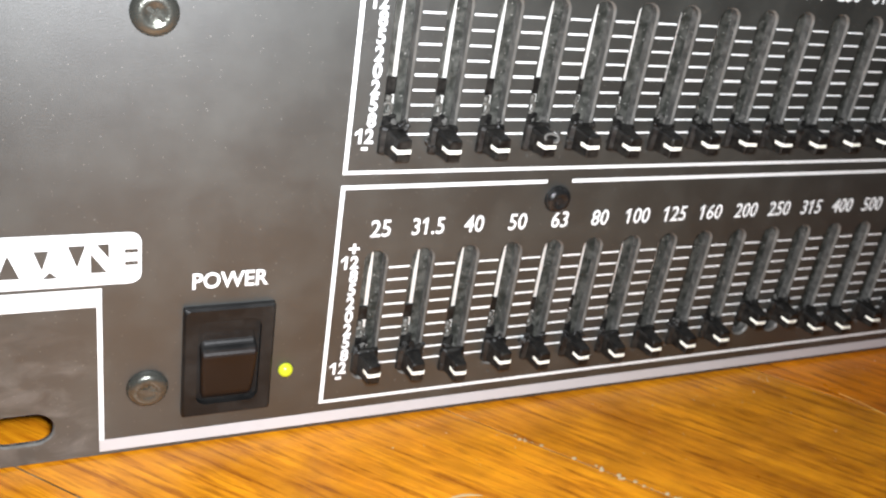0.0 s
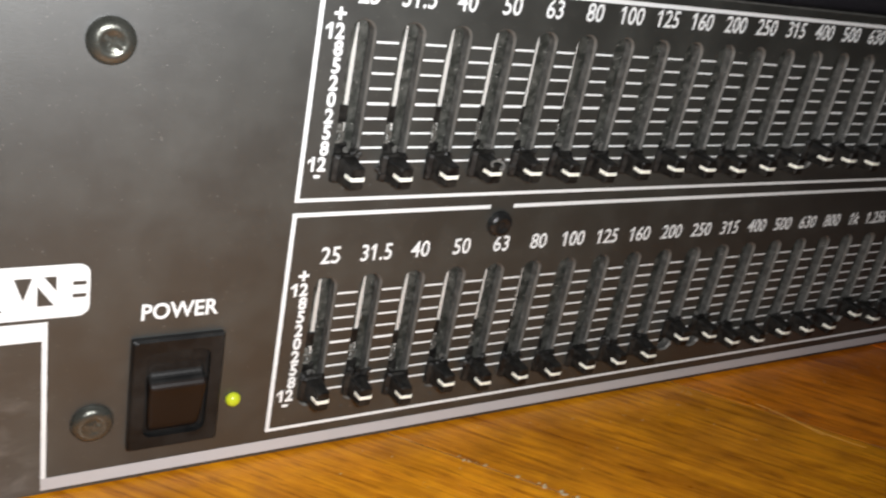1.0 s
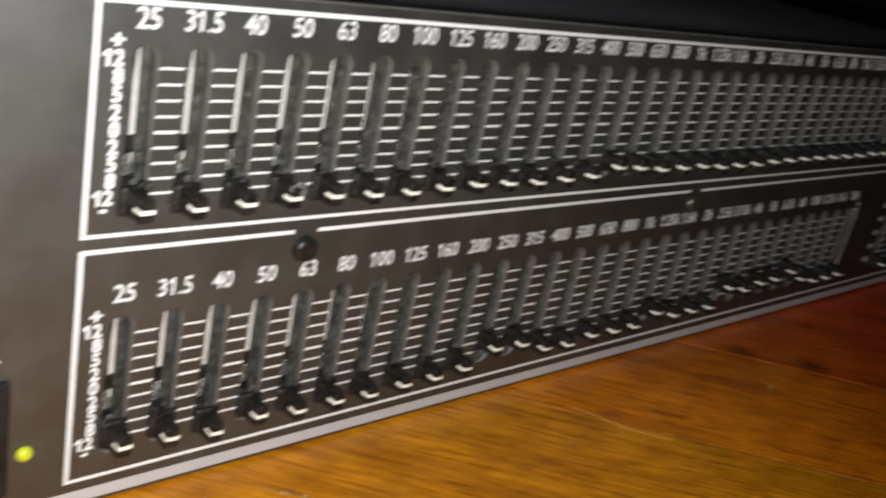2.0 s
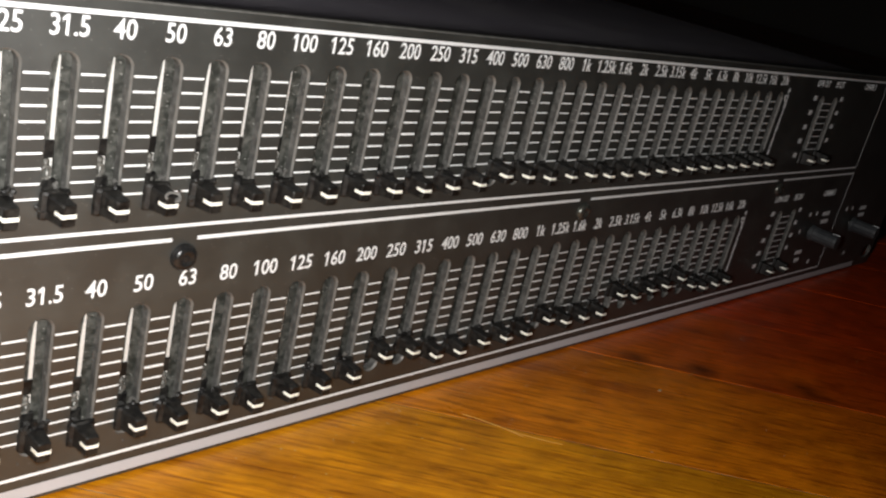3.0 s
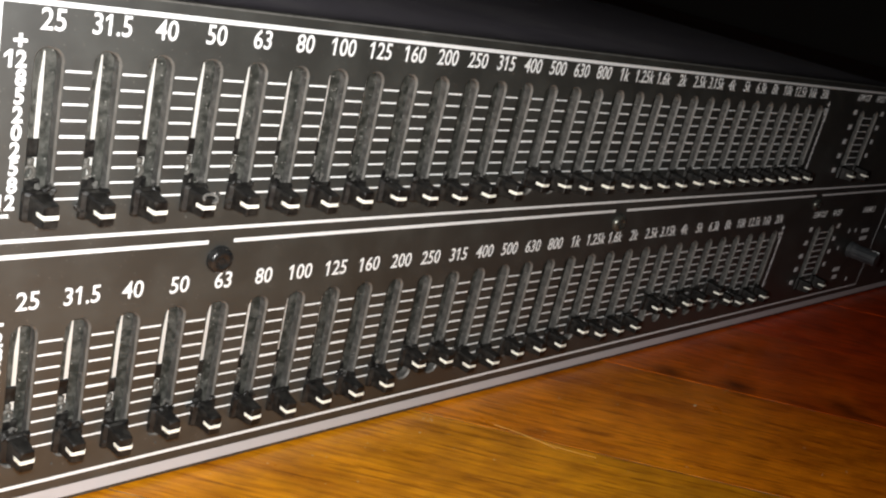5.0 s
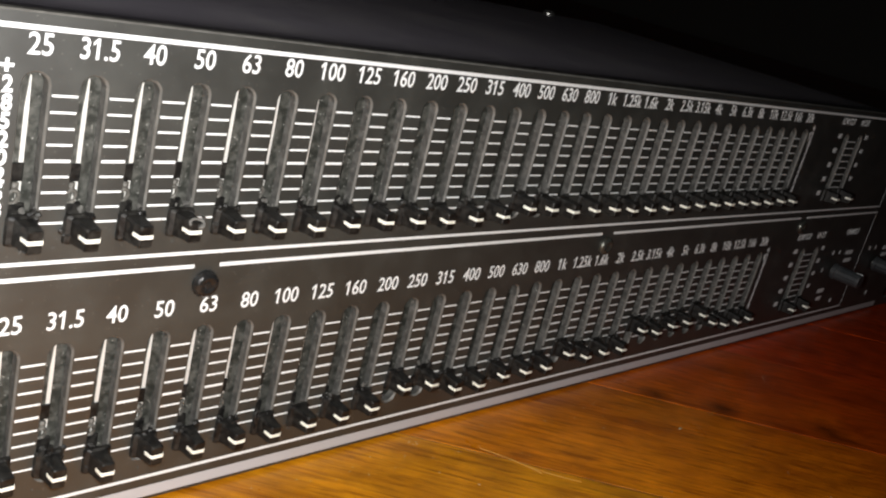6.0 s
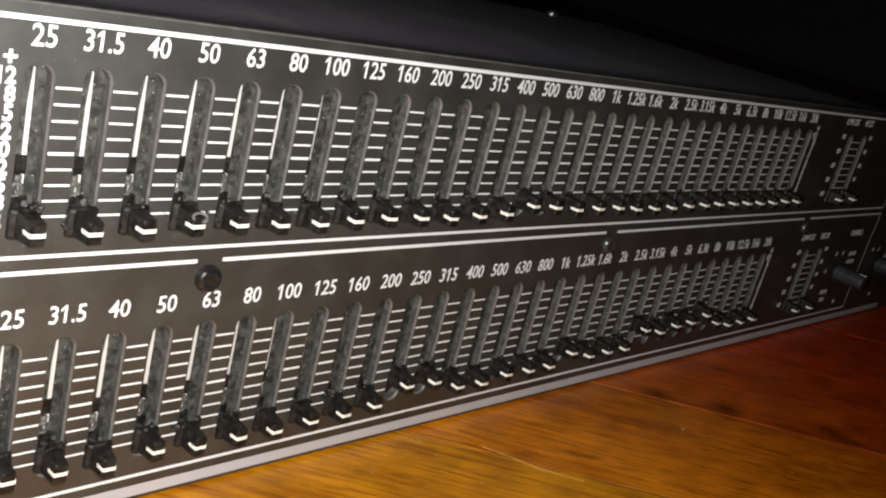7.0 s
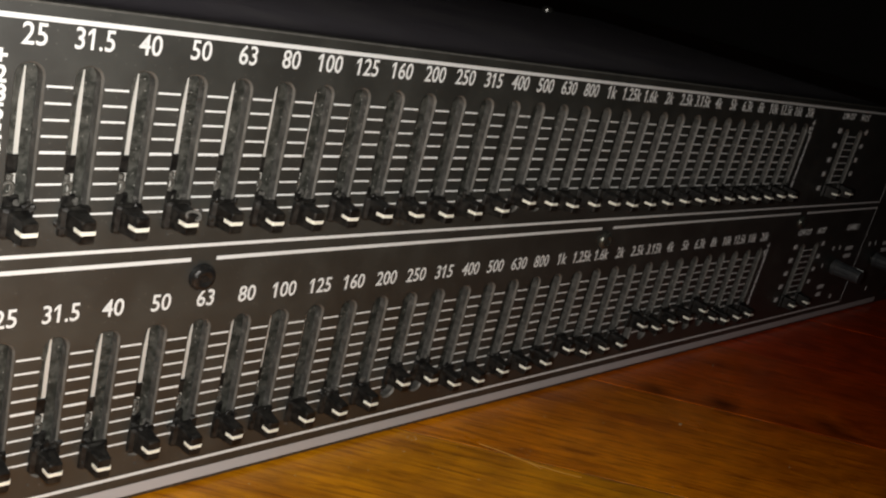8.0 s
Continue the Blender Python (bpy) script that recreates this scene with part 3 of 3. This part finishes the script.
lint = tagged(new("lint_curl", mesh_of("lint_curl", bm, LINT, smooth=True)), "pale grey curl of lint caught on a slider cap", "lint")


# ---- screws ----
def screw(x, z, r, mat, turn, label, dome=0.3, inner=None):
    """A domed head with a cross recess."""
    bm = bmesh.new()
    n = 24
    rings = []
    for t, up in ((0.0, 0.74), (0.25, 0.76), (0.42, 0.88), (0.52, 1.0), (0.66, 0.97), (0.8, 0.84), (0.92, 0.58), (1.0, 0.12)):
        rad = r * t if t else 0.001
        y = -dome * r * 2 * up - 0.02
        rings.append([Vector((rad * math.cos(2 * math.pi * i / n), y, rad * math.sin(2 * math.pi * i / n))) * U for i in range(n)])
    rings.append([Vector((r * math.cos(2 * math.pi * i / n), 0.01, r * math.sin(2 * math.pi * i / n))) * U for i in range(n)])
    loft(bm, rings)
    head = child("screw", mesh_of("screw", bm, mat, smooth=True), equalizer, at(x, 0, z), label)
    bm = bmesh.new()
    y = -dome * r * 2 * 0.9 - 0.025
    for a, long, deep in ((0, 0.5, 0.0), (90, 0.24, 0.006)):
        vs = box(bm, -r * long, r * long, y + 0.004 + deep, y + 0.1, -r * 0.09, r * 0.09, place=False)
        bmesh.ops.rotate(bm, verts=vs, cent=(0, 0, 0), matrix=Matrix.Rotation(radians(a + turn), 3, "Y"))
    child("cross_recess", mesh_of("cross_recess", bm, inner or mat), head, at(x, 0, z))


for x, z, turn in ((-3.40, 0.86, 38), (-3.47, -6.26, 15)):
    screw(x, z, 0.385, SCREW, turn, "dull dark steel cross-head screw", 0.2)
for x, turn in ((4.66, 20), (18.70, 50), (32.72, 5)):
    screw(x, -2.65, 0.295, SCREW if x > 10 else BLACK_OXIDE, turn, "small bright steel cross-head screw" if x > 10 else "small black cross-head screw", 0.25)

# ---- power switch, lamp and badge ----
switch = child("power_switch", mesh_of("switch_body", loft(bmesh.new(), [[at(x - 1.985, y, z - 5.775) for x, z in rounded(hw, hh, cr, 4)] for hw, hh, cr, y in ((0.86, 1.22, 0.05, 0.01), (0.86, 1.22, 0.05, -0.10), (0.82, 1.18, 0.08, -0.15), (0.60, 0.945, 0.2, -0.14), (0.60, 0.945, 0.2, -0.012))]), SWITCH), equalizer, None, "black rocker switch in a square bezel")
bm = bmesh.new()
profile = [(-0.86, 0.12), (0.90, 0.12), (0.90, 0.02), (0.42, -0.04), (0.34, -0.22), (0.27, -0.28), (0.05, -0.23), (-0.70, -0.11), (-0.86, -0.04)]
loft(bm, [[at(-1.985 + x * (0.90 if z < -0.6 else 1.0), y, -5.80 + z) for z, y in profile] for x in (-0.54, 0.54)])
bevel(bm, 0.075, 3)
bm.normal_update()
# upper face, set back, takes the blacker plastic: its shade is in the colour
for f in bm.faces:
    f.material_index = 1 if f.calc_center_median().z > at(0, 0, -5.46).z else 0
child("rocker", mesh_of("rocker", bm, ROCKER, SWITCH), switch, None, "smoky brown-black rocker")
child("power_label", text_mesh("POWER", 0.33, 0.88, 0.022), panel, at(-1.99, -0.001, -4.03))

bm = bmesh.new()
n = 16
loft(bm, [[Vector((r * math.cos(2 * math.pi * i / n), y, r * math.sin(2 * math.pi * i / n))) * U for i in range(n)] for r, y in ((0.15, 0.01), (0.15, -0.05), (0.125, -0.11), (0.07, -0.15), (0.01, -0.16))])
child("power_lamp", mesh_of("power_lamp", bm, LED, smooth=True), equalizer, at(-0.82, 0, -6.18), "lit yellow-green indicator lamp")

# maker's badge as plain shapes: a white rounded plate with dark cut-outs
bm = bmesh.new()
loft(bm, [[at(-5.06 + x, y, -3.465 + z) for x, z in rounded(1.48, 0.505, 0.2, 5)] for y in (0.002, -0.006)])
badge = part("badge", bm, PRINT, equalizer, "white rounded maker's badge with dark shapes")
shapes = [[(-5.9, -3.75), (-5.55, -3.75), (-5.72, -3.3)], [(-5.32, -3.25), (-5.08, -3.25), (-5.2, -3.62)], [(-5.2, -3.78), (-4.95, -3.78), (-5.08, -3.66)],
          [(-4.78, -3.18), (-4.5, -3.18), (-4.64, -3.6)], [(-4.42, -3.72), (-4.16, -3.72), (-4.42, -3.34)], [(-4.32, -3.17), (-4.12, -3.17), (-4.12, -3.45)],
          [(-3.86, -3.36), (-3.64, -3.36), (-3.64, -3.29), (-3.86, -3.29)], [(-3.86, -3.60), (-3.64, -3.60), (-3.64, -3.53), (-3.86, -3.53)]]
for s in shapes:
    bm = bmesh.new()
    loft(bm, [[at(x, y, z) for x, z in s] for y in (-0.004, -0.009)])
    part("badge_shape", bm, PANEL, badge)


# ---- level knobs at the end of the panel ----
def level_knob(x, z, r, length):
    bm = bmesh.new()
    n = 28
    loops = []
    for rad, y, flute in ((r, -0.1, 0), (r, -0.25, 0), (r * 0.9, -0.3, 0.05), (r * 0.86, -length + 0.1, 0.05), (r * 0.8, -length, 0)):
        loops.append([Vector(((rad * (1 - (flute if i % 2 else 0))) * math.cos(2 * math.pi * i / n), y, (rad * (1 - (flute if i % 2 else 0))) * math.sin(2 * math.pi * i / n))) * U for i in range(n)])
    loft(bm, loops)
    ob = child("level_knob", mesh_of("level_knob", bm, KNOB), equalizer, at(x, 0, z), "slate grey fluted control knob")
    bm = bmesh.new()
    box(bm, -0.03, 0.03, -length - 0.01, -length + 0.3, r * 0.80, r * 0.88, place=False)
    child("knob_line", mesh_of("knob_line", bm, PRINT), ob, at(x, 0, z))
    bm = bmesh.new()
    loft(bm, [local([(0.12 * math.cos(a * math.pi / 6), 0.12 * math.sin(a * math.pi / 6)) for a in range(12)], y) for y in (0.1, -0.12)])
    child("shaft", mesh_of("shaft", bm, NICKEL), ob, at(x, 0, z))


level_knob(37.9, -5.0, 0.38, 1.4)
level_knob(42.9, -5.0, 0.38, 1.4)

# ---- floor boards, running askew to the panel ----
WIDE = 0.0557
TURN = radians(-46.6)
along = Vector((math.cos(TURN), math.sin(TURN), 0))
across = Vector((-along.y, along.x, 0))
seam = Vector((2.95 * U, 0, 0)).dot(across)
rng = random.Random(11)
for row in range(-64, 65):
    # each board runs from wall to wall, its ends under the walls
    start = across * (seam + (row + 0.5) * WIDE)
    ends = []
    for c, d in ((start.x, along.x), (start.y, along.y)):
        ends.append(sorted(((0.2 - HALF - c) / d, (0.2 + HALF - c) / d)))
    a, b = max(e[0] for e in ends), min(e[1] for e in ends)
    if b - a < 0.12:
        continue
    joints = [a, b] if abs(row) < 12 or b - a < 1.5 else [a, a + (b - a) * rng.uniform(0.3, 0.7), b]
    for a, b in zip(joints, joints[1:]):
        bm = bmesh.new()
        bmesh.ops.create_cube(bm, size=1, matrix=Matrix.LocRotScale(((b - a) / 2, WIDE / 2, -0.005), None, (b - a - 0.0004, WIDE - 0.0005, 0.01)))
        place = along * a + across * (seam + row * WIDE) + Vector((0, 0, rng.uniform(-0.00015, 0.0)))
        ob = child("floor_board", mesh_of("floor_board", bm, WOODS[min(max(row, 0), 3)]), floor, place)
        ob.rotation_euler = (0, 0, TURN)

# dust and varnish beads caught in one seam, and fine scratches in the varnish
rng = random.Random(3)
bm = bmesh.new()
for i in range(46):
    f = rng.uniform(0.0, 1.0)
    p = Vector((2.95 * U, 0, 0)) + along * (0.012 + 0.055 * f ** 0.7) + across * rng.uniform(-0.0005, 0.0005)
    r = rng.uniform(0.00012, 0.00042)
    bmesh.ops.create_icosphere(bm, subdivisions=1, radius=r, matrix=Matrix.LocRotScale((p.x, p.y, 0.0), None, (1.6, 1.0, 0.7)))
part("seam_dust", bm, SCRATCH, floor, kind="stuff")


def scratch(x, y, turn, length, bend, width=0.00022):
    """A thin curved rub mark lying on the varnish."""
    bm = bmesh.new()
    n = 12
    a = radians(turn)
    d, e = Vector((math.cos(a), math.sin(a), 0)), Vector((-math.sin(a), math.cos(a), 0))
    left, right = [], []
    for i in range(n + 1):
        t = i / n
        p = d * (t - 0.5) * length + e * bend * (1 - (2 * t - 1) ** 2)
        w = width * (0.15 + math.sin(math.pi * t)) / 1.15
        left.append(bm.verts.new(p + e * w + Vector((0, 0, 0.00004))))
        right.append(bm.verts.new(p - e * w + Vector((0, 0, 0.00004))))
    for i in range(n):
        bm.faces.new((left[i], right[i], right[i + 1], left[i + 1]))
    made = bmesh.ops.extrude_face_region(bm, geom=list(bm.faces))
    for v in made["geom"]:
        if isinstance(v, bmesh.types.BMVert):
            v.co.z -= 0.0003
    part("scratch", bm, SCRATCH if width > 0.0001 else RUB, floor, place=Vector((x * U, y * U, 0)))


scratch(13.75, -2.3, -64, 0.016, 0.0007, 0.00003)
scratch(14.5, -3.3, -52, 0.013, -0.0004, 0.00003)
scratch(2.2, -2.75, -5, 0.0065, 0.0006, 0.00025)
scratch(21.0, -3.31, 0, 0.0014, 0.0, 0.0004)
scratch(23.3, -3.2, 10, 0.008, 0.0004, 0.00005)
rng = random.Random(17)
# crumbs of dust on the boards, thickest along the foot of the panel
bm = bmesh.new()
for i in range(170):
    x = rng.uniform(1.0, 34.0)
    y = -0.35 - abs(rng.gauss(0, 1.1)) if i % 3 else rng.uniform(-9.0, -0.6)
    r = rng.uniform(0.00005, 0.00016)
    bmesh.ops.create_icosphere(bm, subdivisions=1, radius=r, matrix=Matrix.LocRotScale((x * U, y * U, r * 0.4), Euler((0, 0, rng.uniform(0, 3))), (rng.uniform(1.0, 2.2), 1.0, 0.7)))
part("floor_dust", bm, SCRATCH, floor, kind="stuff")
